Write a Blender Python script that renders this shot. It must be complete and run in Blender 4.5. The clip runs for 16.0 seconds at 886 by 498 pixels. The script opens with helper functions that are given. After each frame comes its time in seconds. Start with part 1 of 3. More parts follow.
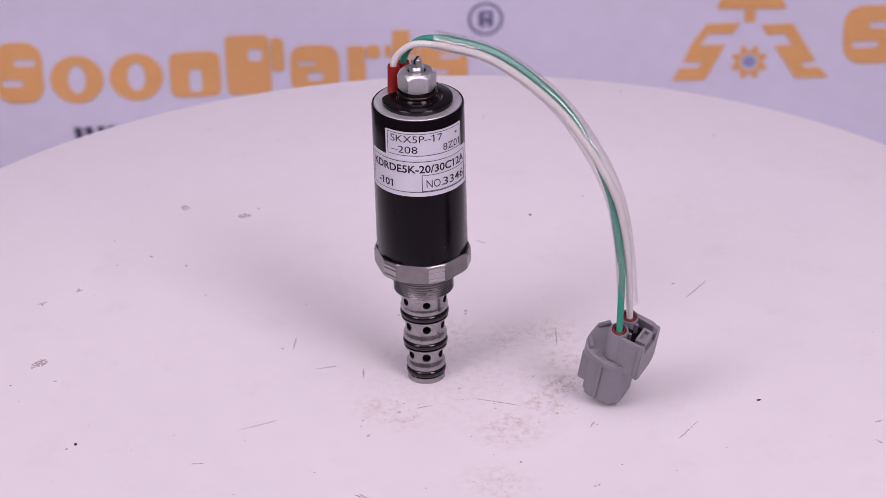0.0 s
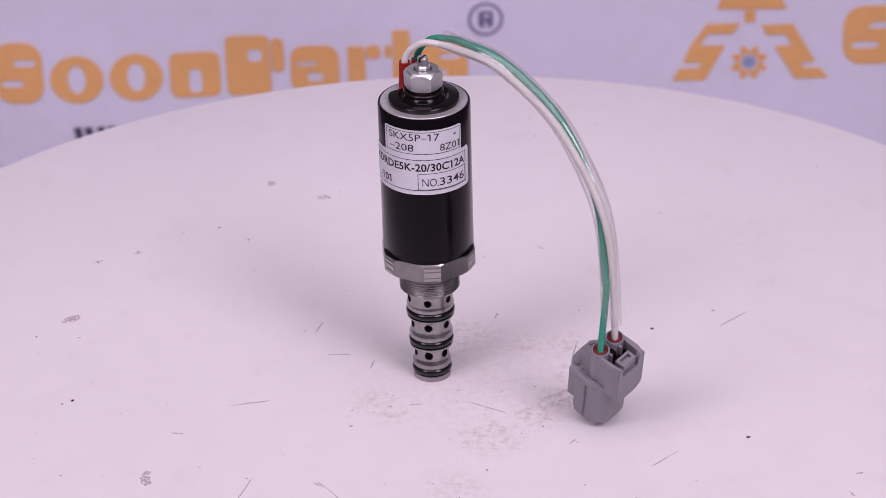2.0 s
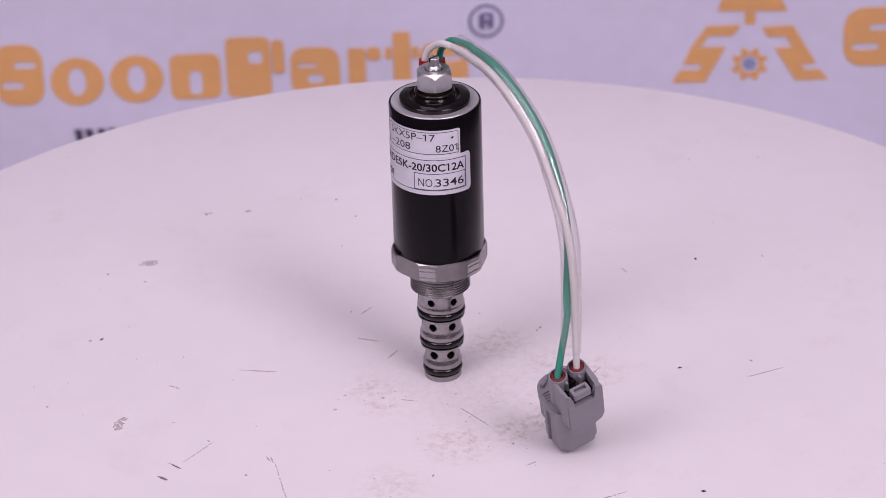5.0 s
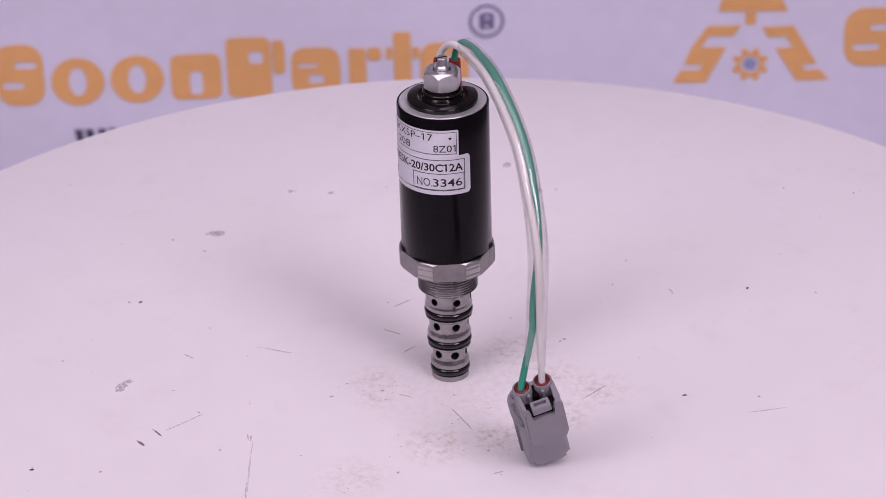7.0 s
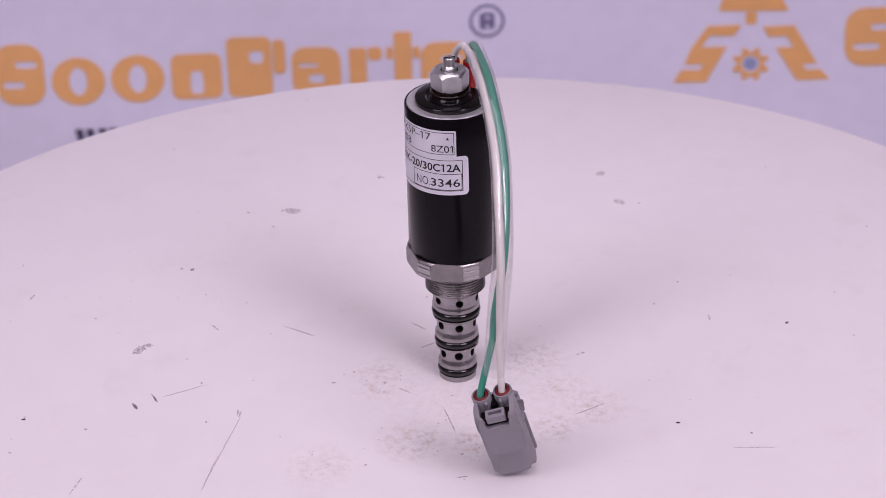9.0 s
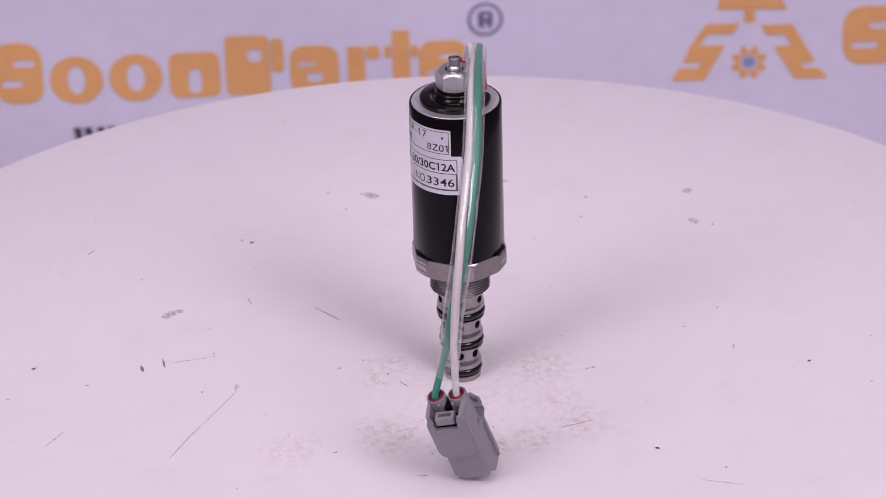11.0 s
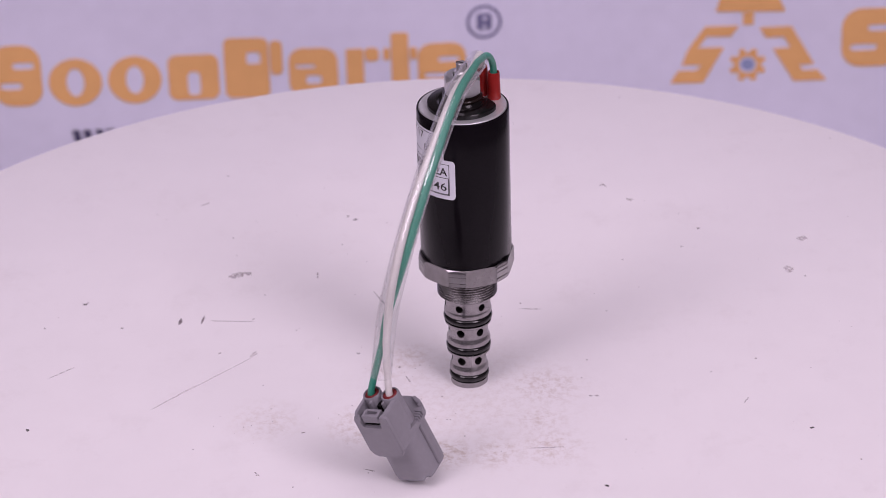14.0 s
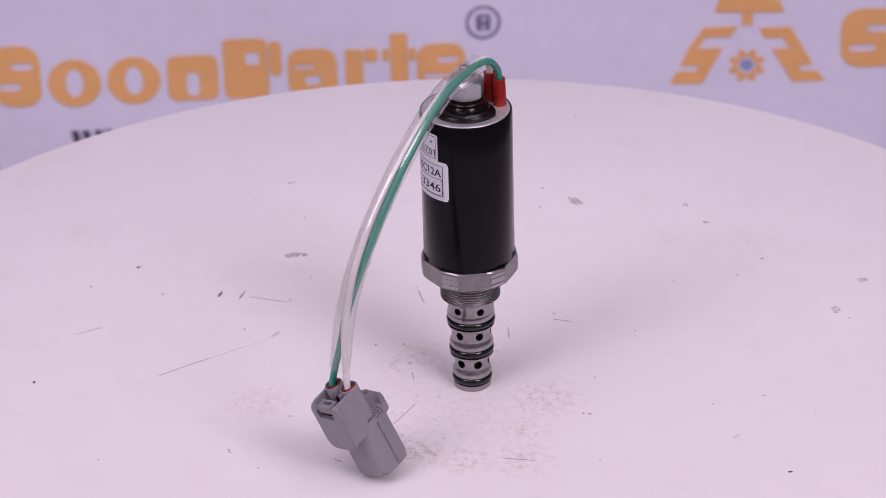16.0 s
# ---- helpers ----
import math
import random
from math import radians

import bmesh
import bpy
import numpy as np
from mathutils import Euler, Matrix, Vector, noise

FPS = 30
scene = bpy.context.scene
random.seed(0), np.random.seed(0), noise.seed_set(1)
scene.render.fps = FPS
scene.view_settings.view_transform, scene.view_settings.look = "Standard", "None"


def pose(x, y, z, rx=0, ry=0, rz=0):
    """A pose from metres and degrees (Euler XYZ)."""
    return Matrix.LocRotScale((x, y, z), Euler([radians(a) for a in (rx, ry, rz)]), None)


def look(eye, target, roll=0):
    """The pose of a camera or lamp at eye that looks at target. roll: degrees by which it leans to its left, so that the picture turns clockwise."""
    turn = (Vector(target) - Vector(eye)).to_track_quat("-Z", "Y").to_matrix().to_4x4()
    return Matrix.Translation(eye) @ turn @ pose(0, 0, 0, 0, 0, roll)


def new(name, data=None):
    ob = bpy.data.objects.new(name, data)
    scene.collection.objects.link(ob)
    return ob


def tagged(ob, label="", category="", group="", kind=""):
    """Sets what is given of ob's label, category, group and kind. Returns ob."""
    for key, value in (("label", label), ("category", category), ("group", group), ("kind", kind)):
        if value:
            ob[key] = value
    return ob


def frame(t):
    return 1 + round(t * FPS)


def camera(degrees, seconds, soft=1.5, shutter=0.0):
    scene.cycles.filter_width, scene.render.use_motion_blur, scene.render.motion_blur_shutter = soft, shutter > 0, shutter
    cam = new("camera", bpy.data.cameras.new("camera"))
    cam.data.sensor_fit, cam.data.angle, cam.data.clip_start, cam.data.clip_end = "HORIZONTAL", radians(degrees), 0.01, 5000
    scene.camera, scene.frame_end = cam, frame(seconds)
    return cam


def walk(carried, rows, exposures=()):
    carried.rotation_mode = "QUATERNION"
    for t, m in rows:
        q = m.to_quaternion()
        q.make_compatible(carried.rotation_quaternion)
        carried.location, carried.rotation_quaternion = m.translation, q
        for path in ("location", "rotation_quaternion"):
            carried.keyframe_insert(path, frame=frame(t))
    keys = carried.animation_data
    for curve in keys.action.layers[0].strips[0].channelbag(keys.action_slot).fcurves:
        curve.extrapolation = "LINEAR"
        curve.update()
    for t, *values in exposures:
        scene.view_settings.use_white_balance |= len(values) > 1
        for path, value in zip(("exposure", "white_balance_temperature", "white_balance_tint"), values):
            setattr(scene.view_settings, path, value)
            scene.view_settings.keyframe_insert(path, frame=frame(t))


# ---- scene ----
MM = 0.001

# ---- camera on its stand, with the small sway of the stand ----
EYE = Vector((0.0, -0.99235, 0.61))


def aim(pan, tilt):
    p, a = radians(pan), radians(tilt)
    return look(EYE, EYE + Vector((math.sin(p) * math.cos(a), math.cos(p) * math.cos(a), -math.sin(a))), -1.694)


cam = camera(15.609, 16.0, soft=0.65)
cam.data.dof.use_dof = True
cam.data.dof.focus_distance = 1.118
cam.data.dof.aperture_fstop = 23.0
EXPOSURE = 0.07
walk(cam, [(0.0, aim(0.0108, 29.130)), (1.0, aim(0.0100, 29.116)), (2.0, aim(0.0118, 29.124)),
           (3.0, aim(0.0108, 29.121)), (4.0, aim(0.0100, 29.096)), (6.5, aim(-0.0042, 29.090)),
           (7.5, aim(-0.0060, 29.088)), (9.0, aim(-0.0149, 29.094)), (11.5, aim(0.0315, 29.124)),
           (12.0, aim(0.0400, 29.115)), (12.4, aim(0.0419, 29.081)), (14.0, aim(0.0419, 29.080)),
           (14.6, aim(0.0440, 29.093)), (15.0, aim(0.0519, 29.093)), (15.5, aim(0.0569, 29.080)),
           (16.0, aim(0.0619, 29.069))],
     [(0.0, EXPOSURE, 6500, 39), (16.0, EXPOSURE, 6500, 39)])

# ---- light: two soft boxes in front of the stage, an added overhead fill and a dim room ----
world = bpy.data.worlds.new("studio")
world.use_nodes = True
world.node_tree.nodes["Background"].inputs[0].default_value = (0.9, 0.95, 1.0, 1)
world.node_tree.nodes["Background"].inputs[1].default_value = 0.07
scene.world = world


def soft_box(name, eye, watts, size, target=(0, 0, 0.04)):
    data = bpy.data.lights.new(name, "AREA")
    data.shape, data.size, data.energy, data.color = "SQUARE", size, watts, (1.0, 0.985, 1.0)
    ob = new(name, data)
    ob.matrix_world = look(Vector(eye), Vector(target))
    return ob


soft_box("soft_box_lamp_right", (1.58, -1.96, 2.15), 34.5, 1.2)
soft_box("soft_box_lamp_left", (-1.90, -1.66, 2.15), 25.0, 1.2)
# added fill from above, no known source; brightens banner and disc
soft_box("added_fill_panel", (0.0, -0.60, 2.40), 38.0, 2.6, (0.0, 0.62, -0.05))


# ---- materials ----
def material(name, color, rough=0.5, metal=0.0, spec=0.5, vary=0.06, scale=400.0, bump=0.0, bump_scale=None, coat=0.0):
    m = bpy.data.materials.new(name)
    m.use_nodes = True
    nt = m.node_tree
    b = nt.nodes["Principled BSDF"]
    b.inputs["Roughness"].default_value, b.inputs["Metallic"].default_value = rough, metal
    b.inputs["Specular IOR Level"].default_value, b.inputs["Coat Weight"].default_value = spec, coat
    co = nt.nodes.new("ShaderNodeTexCoord")
    fine = nt.nodes.new("ShaderNodeTexNoise")
    fine.inputs["Scale"].default_value, fine.inputs["Detail"].default_value = scale, 5
    wide = nt.nodes.new("ShaderNodeTexNoise")
    wide.inputs["Scale"].default_value, wide.inputs["Detail"].default_value = scale * 0.12, 3
    for n in (fine, wide):
        nt.links.new(co.outputs["Object"], n.inputs["Vector"])
    both = nt.nodes.new("ShaderNodeMath")
    both.operation = "ADD"
    nt.links.new(fine.outputs["Fac"], both.inputs[0])
    nt.links.new(wide.outputs["Fac"], both.inputs[1])
    ramp = nt.nodes.new("ShaderNodeMapRange")
    ramp.inputs["From Min"].default_value, ramp.inputs["From Max"].default_value = 0.6, 1.4
    ramp.inputs["To Min"].default_value, ramp.inputs["To Max"].default_value = 1 - vary, 1 + vary
    nt.links.new(both.outputs[0], ramp.inputs["Value"])
    mul = nt.nodes.new("ShaderNodeVectorMath")
    mul.operation = "SCALE"
    mul.inputs[0].default_value = color
    nt.links.new(ramp.outputs[0], mul.inputs["Scale"])
    nt.links.new(mul.outputs[0], b.inputs["Base Color"])
    rr = nt.nodes.new("ShaderNodeMapRange")
    rr.inputs["From Min"].default_value, rr.inputs["From Max"].default_value = 0.3, 0.7
    rr.inputs["To Min"].default_value, rr.inputs["To Max"].default_value = rough * 0.85, min(1, rough * 1.2)
    nt.links.new(wide.outputs["Fac"], rr.inputs["Value"])
    nt.links.new(rr.outputs[0], b.inputs["Roughness"])
    if bump:
        bn = nt.nodes.new("ShaderNodeTexNoise")
        bn.inputs["Scale"].default_value, bn.inputs["Detail"].default_value = bump_scale or scale * 2, 3
        nt.links.new(co.outputs["Object"], bn.inputs["Vector"])
        bu = nt.nodes.new("ShaderNodeBump")
        bu.inputs["Strength"].default_value, bu.inputs["Distance"].default_value = bump, 0.0004
        nt.links.new(bn.outputs["Fac"], bu.inputs["Height"])
        nt.links.new(bu.outputs[0], b.inputs["Normal"])
    return m


def table_material():
    m = material("white_laminate", (0.80, 0.775, 0.79), rough=0.42, spec=0.35, vary=0.02, scale=60, bump=0.03, bump_scale=900)
    nt = m.node_tree
    b = nt.nodes["Principled BSDF"]
    base = b.inputs["Base Color"].links[0].from_socket
    co = nt.nodes.new("ShaderNodeTexCoord")
    # rubbed-in brown dirt where parts are set down
    total = None
    for x, y, r, k in ((42, -1, 11, 1.0), (35, -13, 12, 0.75), (22, -29, 15, 0.7), (16, -64, 15, 0.4), (-24, -13, 11, 0.6), (-16, -20, 10, 0.5), (0, 36, 16, 0.6), (40, 35, 15, 0.55), (43, 16, 12, 0.6), (22, 33, 12, 0.5), (8, 8, 48, 0.25)):
        d = nt.nodes.new("ShaderNodeVectorMath")
        d.operation = "DISTANCE"
        d.inputs[1].default_value = (x * MM, y * MM, 0)
        nt.links.new(co.outputs["Object"], d.inputs[0])
        f = nt.nodes.new("ShaderNodeMapRange")
        f.interpolation_type = "SMOOTHSTEP"
        f.inputs["From Min"].default_value, f.inputs["From Max"].default_value = r * MM * 1.3, 0
        f.inputs["To Min"].default_value, f.inputs["To Max"].default_value = 0, k
        nt.links.new(d.outputs["Value"], f.inputs["Value"])
        if total is None:
            total = f.outputs[0]
        else:
            a = nt.nodes.new("ShaderNodeMath")
            a.operation = "MAXIMUM"
            nt.links.new(total, a.inputs[0])
            nt.links.new(f.outputs[0], a.inputs[1])
            total = a.outputs[0]
    n = nt.nodes.new("ShaderNodeTexNoise")
    n.inputs["Scale"].default_value, n.inputs["Detail"].default_value, n.inputs["Roughness"].default_value = 300, 9, 0.78
    nt.links.new(co.outputs["Object"], n.inputs["Vector"])
    nm = nt.nodes.new("ShaderNodeMapRange")
    nm.inputs["From Min"].default_value, nm.inputs["From Max"].default_value = 0.46, 0.63
    nt.links.new(n.outputs["Fac"], nm.inputs["Value"])
    w = nt.nodes.new("ShaderNodeMath")
    w.operation = "MULTIPLY"
    nt.links.new(nm.outputs[0], w.inputs[0])
    nt.links.new(total, w.inputs[1])
    mix = nt.nodes.new("ShaderNodeMix")
    mix.data_type = "RGBA"
    nt.links.new(w.outputs[0], mix.inputs["Factor"])
    nt.links.new(base, mix.inputs["A"])
    mix.inputs["B"].default_value = (0.45, 0.345, 0.27, 1)
    # faint grey wear all over
    g = nt.nodes.new("ShaderNodeTexNoise")
    g.inputs["Scale"].default_value, g.inputs["Detail"].default_value, g.inputs["Roughness"].default_value = 34, 9, 0.75
    nt.links.new(co.outputs["Object"], g.inputs["Vector"])
    gm = nt.nodes.new("ShaderNodeMapRange")
    gm.inputs["From Min"].default_value, gm.inputs["From Max"].default_value = 0.54, 0.78
    gm.inputs["To Max"].default_value = 0.4
    nt.links.new(g.outputs["Fac"], gm.inputs["Value"])
    mix2 = nt.nodes.new("ShaderNodeMix")
    mix2.data_type = "RGBA"
    nt.links.new(gm.outputs[0], mix2.inputs["Factor"])
    nt.links.new(mix.outputs["Result"], mix2.inputs["A"])
    mix2.inputs["B"].default_value = (0.66, 0.62, 0.62, 1)
    nt.links.new(mix2.outputs["Result"], b.inputs["Base Color"])
    return m


def smear_material(name, color, cut):
    """Dry dirt, broken by grain so that the white below shows through."""
    m = material(name, color, rough=0.8, spec=0.2, vary=0.2, scale=1500)
    nt = m.node_tree
    co = nt.nodes.new("ShaderNodeTexCoord")
    n = nt.nodes.new("ShaderNodeTexNoise")
    n.inputs["Scale"].default_value, n.inputs["Detail"].default_value = 900, 4
    nt.links.new(co.outputs["Object"], n.inputs["Vector"])
    r = nt.nodes.new("ShaderNodeMapRange")
    r.inputs["From Min"].default_value, r.inputs["From Max"].default_value = cut - 0.2, cut + 0.22
    nt.links.new(n.outputs["Fac"], r.inputs["Value"])
    nt.links.new(r.outputs[0], nt.nodes["Principled BSDF"].inputs["Alpha"])
    return m


def clear_material():
    m = bpy.data.materials.new("clear_vinyl")
    m.use_nodes = True
    nt = m.node_tree
    nt.nodes.remove(nt.nodes["Principled BSDF"])
    gloss = nt.nodes.new("ShaderNodeBsdfGlossy")
    gloss.inputs["Roughness"].default_value = 0.05
    clear = nt.nodes.new("ShaderNodeBsdfTransparent")
    clear.inputs[0].default_value = (0.992, 0.99, 0.991, 1)
    lw = nt.nodes.new("ShaderNodeLayerWeight")
    lw.inputs["Blend"].default_value = 0.5
    power = nt.nodes.new("ShaderNodeMath")
    power.operation = "POWER"
    power.inputs[1].default_value = 3.2
    nt.links.new(lw.outputs["Facing"], power.inputs[0])
    gain = nt.nodes.new("ShaderNodeMath")
    gain.operation = "MULTIPLY_ADD"
    gain.inputs[1].default_value, gain.inputs[2].default_value = 0.6, 0.045
    nt.links.new(power.outputs[0], gain.inputs[0])
    mix = nt.nodes.new("ShaderNodeMixShader")
    nt.links.new(gain.outputs[0], mix.inputs[0])
    nt.links.new(clear.outputs[0], mix.inputs[1])
    nt.links.new(gloss.outputs[0], mix.inputs[2])
    milk = nt.nodes.new("ShaderNodeBsdfDiffuse")
    milk.inputs[0].default_value = (0.86, 0.85, 0.86, 1)
    haze = nt.nodes.new("ShaderNodeMixShader")
    haze.inputs[0].default_value = 0.028
    nt.links.new(mix.outputs[0], haze.inputs[1])
    nt.links.new(milk.outputs[0], haze.inputs[2])
    nt.links.new(haze.outputs[0], nt.nodes["Material Output"].inputs["Surface"])
    return m


TABLE = table_material()
BLACK = material("black_enamel", (0.0062, 0.0048, 0.0066), rough=0.13, spec=0.10, vary=0.2, scale=900, bump=0.02)
# black nylon of cap and pedestal; also painted as shade in the plug's pocket
BLACK_PLASTIC_AND_SHADE = material("black_nylon_and_pocket_shade", (0.006, 0.0045, 0.005), rough=0.16, spec=0.2, vary=0.2, scale=700, bump=0.05)
ZINC = material("zinc_plate", (0.70, 0.70, 0.72), rough=0.38, metal=1.0, vary=0.14, scale=500, bump=0.05)
LID = material("lid_plate", (0.78, 0.78, 0.80), rough=0.45, metal=0.75, vary=0.06, scale=500)
CHROME = material("bright_plated_steel", (0.80, 0.79, 0.80), rough=0.34, metal=1.0, vary=0.06, scale=500, bump=0.04)
STEEL = material("machined_steel", (0.26, 0.246, 0.25), rough=0.28, metal=1.0, vary=0.2, scale=350, bump=0.06)
BRIGHT_STEEL = material("bright_turned_steel", (0.43, 0.415, 0.42), rough=0.34, metal=1.0, vary=0.08, scale=600, bump=0.05)
SLEEVE_STEEL = material("phosphated_steel", (0.36, 0.34, 0.35), rough=0.26, metal=0.95, vary=0.2, scale=420, bump=0.06)
# near-black colour that paints the shade inside holes and hollows
BORE_SHADE = material("painted_bore_shade", (0.009, 0.007, 0.007), rough=0.6, metal=0.3, vary=0.2)
RUBBER = material("black_rubber", (0.006, 0.005, 0.006), rough=0.11, spec=0.5, vary=0.2, scale=600)
BROWN_RUBBER = material("oily_brown_seal", (0.014, 0.008, 0.007), rough=0.2, spec=0.35, vary=0.25, scale=500)
RED = material("red_boot_rubber", (0.32, 0.015, 0.011), rough=0.34, spec=0.4, vary=0.12, scale=500)
SEAL_RED = material("red_wire_seal", (0.16, 0.013, 0.014), rough=0.5, spec=0.4, vary=0.15, scale=800)
GREEN = material("green_wire_jacket", (0.013, 0.27, 0.185), rough=0.36, vary=0.08, scale=500)
WHITE = material("white_wire_jacket", (0.74, 0.72, 0.70), rough=0.36, vary=0.05, scale=500)
GREY = material("grey_nylon", (0.240, 0.228, 0.256), rough=0.42, spec=0.4, vary=0.07, scale=420, bump=0.05)
STICKER = material("sticker_paper", (0.70, 0.70, 0.77), rough=0.45, spec=0.4, vary=0.02, scale=300)
INK = material("black_ink", (0.012, 0.011, 0.014), rough=0.5, vary=0.1)
CLEAR = clear_material()
DIRT = smear_material("grey_scuff", (0.50, 0.455, 0.47), 0.53)
DARK_SCUFF = smear_material("dark_scuff", (0.20, 0.165, 0.18), 0.42)
DIRT_DARK = smear_material("dark_speck", (0.03, 0.026, 0.026), 0.30)
DIRT_PALE = smear_material("pale_scratch", (0.62, 0.57, 0.575), 0.53)
CLOTH = material("printed_banner_cloth", (0.80, 0.78, 0.955), rough=0.75, spec=0.2, vary=0.04, scale=90, bump=0.2, bump_scale=1400)
ORANGE = material("orange_print", (0.91, 0.49, 0.195), rough=0.75, spec=0.2, vary=0.05, scale=90)
NAVY = material("dark_print", (0.10, 0.09, 0.16), rough=0.75, spec=0.2, vary=0.05, scale=90)
SLATE = material("slate_print", (0.22, 0.21, 0.36), rough=0.75, spec=0.2, vary=0.05, scale=90)
PALE_BLUE = material("pale_blue_print", (0.33, 0.38, 0.62), rough=0.75, spec=0.2, vary=0.05, scale=90)
WALL = material("grey_wall_paint", (0.24, 0.235, 0.24), rough=0.9, spec=0.2, vary=0.05, scale=8)
FLOOR = material("grey_floor", (0.25, 0.24, 0.24), rough=0.6, vary=0.1, scale=12)


# ---- mesh helpers (millimetres in, metres out) ----
def sharpen(bm, degrees=35):
    bm.normal_update()
    for f in bm.faces:
        f.smooth = True
    for e in bm.edges:
        e.smooth = len(e.link_faces) != 2 or e.calc_face_angle(0) < radians(degrees)


def part(name, bm, mat, parent=None, label="", flat=False):
    bmesh.ops.recalc_face_normals(bm, faces=bm.faces[:])
    if not flat:
        sharpen(bm)
    me = bpy.data.meshes.new(name)
    bm.to_mesh(me)
    bm.free()
    me.materials.append(mat)
    ob = new(name, me)
    ob.parent = parent
    if label:
        tagged(ob, label)
    return ob


def lathe(profile, n=96, center=(0, 0)):
    """Turn (radius, height) pairs round a vertical axis; a closed ring of pairs when it does not start and end on the axis."""
    bm = bmesh.new()
    rings = []
    for r, z in profile:
        if r < 1e-6:
            rings.append([bm.verts.new((center[0] * MM, center[1] * MM, z * MM))])
        else:
            rings.append([bm.verts.new(((center[0] + r * math.cos(a)) * MM, (center[1] + r * math.sin(a)) * MM, z * MM))
                          for a in (2 * math.pi * i / n for i in range(n))])
    pairs = list(zip(rings, rings[1:]))
    if profile[0][0] > 1e-6 or profile[-1][0] > 1e-6:
        pairs.append((rings[-1], rings[0]))
    for a, b in pairs:
        for i in range(n):
            j = (i + 1) % n
            q = [a[i % len(a)], a[j % len(a)], b[j % len(b)], b[i % len(b)]]
            q = list(dict.fromkeys(q))
            if len(q) > 2:
                bm.faces.new(q)
    return bm


def torus(big, small, z, center, n=96, k=20):
    return lathe([(big + small * math.cos(2 * math.pi * i / k), z + small * math.sin(2 * math.pi * i / k)) for i in range(k)], n, center)


def prism(outline, z0, z1, bevel=0.0, segments=2):
    bm = bmesh.new()
    low = [bm.verts.new((x * MM, y * MM, z0 * MM)) for x, y in outline]
    top = [bm.verts.new((x * MM, y * MM, z1 * MM)) for x, y in outline]
    bm.faces.new(low[::-1])
    bm.faces.new(top)
    for i in range(len(outline)):
        j = (i + 1) % len(outline)
        bm.faces.new((low[i], low[j], top[j], top[i]))
    if bevel:
        bmesh.ops.bevel(bm, geom=bm.edges[:], offset=bevel * MM, segments=segments, affect="EDGES", clamp_overlap=True)
    return bm


def block(x0, x1, y0, y1, z0, z1, bevel=0.2):
    return prism([(x0, y0), (x1, y0), (x1, y1), (x0, y1)], z0, z1, bevel)


def oval(cx, cy, rx, ry, n=40, power=2.0):
    out = []
    for i in range(n):
        a = 2 * math.pi * i / n
        c, s = math.cos(a), math.sin(a)
        out.append((cx + rx * math.copysign(abs(c) ** (2 / power), c), cy + ry * math.copysign(abs(s) ** (2 / power), s)))
    return out


def joined(*meshes):
    out = bmesh.new()
    for bm in meshes:
        me = bpy.data.meshes.new("piece")
        bm.to_mesh(me)
        bm.free()
        out.from_mesh(me)
        bpy.data.meshes.remove(me)
    return out


def smooth_path(points, steps=14):
    P = [Vector(p) for p in points]
    E = [2 * P[0] - P[1], *P, 2 * P[-1] - P[-2]]
    out = []
    for i in range(len(P) - 1):
        a, b, c, d = E[i:i + 4]
        for k in range(steps):
            u = k / steps
            out.append(0.5 * (2 * b + (c - a) * u + (2 * a - 5 * b + 4 * c - d) * u * u + (3 * b - a - 3 * c + d) * u ** 3))
    out.append(P[-1])
    return out


def frames_along(path):
    side = Vector((0, 1, 0))
    out = []
    for i, p in enumerate(path):
        t = (path[min(i + 1, len(path) - 1)] - path[max(i - 1, 0)]).normalized()
        side = (side - t * side.dot(t)).normalized()
        out.append((p, t, side, t.cross(side)))
    return out


def hose(path, radius, n=18, wall=0.0, squash=1.0):
    """A round cord along a path, its radius one number or one for each point; with a wall it is an open tube."""
    bm = bmesh.new()
    radii = radius if isinstance(radius, list) else [radius] * len(path)

    def skin(less):
        return [[bm.verts.new((p + (radii[k] - less) * (s * math.cos(2 * math.pi * i / n) * squash + q * math.sin(2 * math.pi * i / n))) * MM)
                 for i in range(n)] for k, (p, t, s, q) in enumerate(frames_along(path))]

    def clad(rows):
        for a, b in zip(rows, rows[1:]):
            for i in range(n):
                bm.faces.new((a[i], a[(i + 1) % n], b[(i + 1) % n], b[i]))

    outer = skin(0.0)
    clad(outer)
    if wall:
        inner = skin(wall)
        clad(inner)
        for k in (0, -1):
            for i in range(n):
                bm.faces.new((outer[k][i], outer[k][(i + 1) % n], inner[k][(i + 1) % n], inner[k][i]))
    else:
        bm.faces.new(outer[0][::-1])
        bm.faces.new(outer[-1])
    return bm


# ---- room ----
def slab(name, x0, x1, y0, y1, z0, z1, mat, label, category):
    bm = bmesh.new()
    bmesh.ops.create_cube(bm, size=1)
    bmesh.ops.transform(bm, verts=bm.verts, matrix=Matrix.Translation(((x0 + x1) / 2, (y0 + y1) / 2, (z0 + z1) / 2)) @ Matrix.Diagonal((x1 - x0, y1 - y0, z1 - z0, 1)))
    return tagged(part(name, bm, mat, flat=True), label, category, kind="structure")


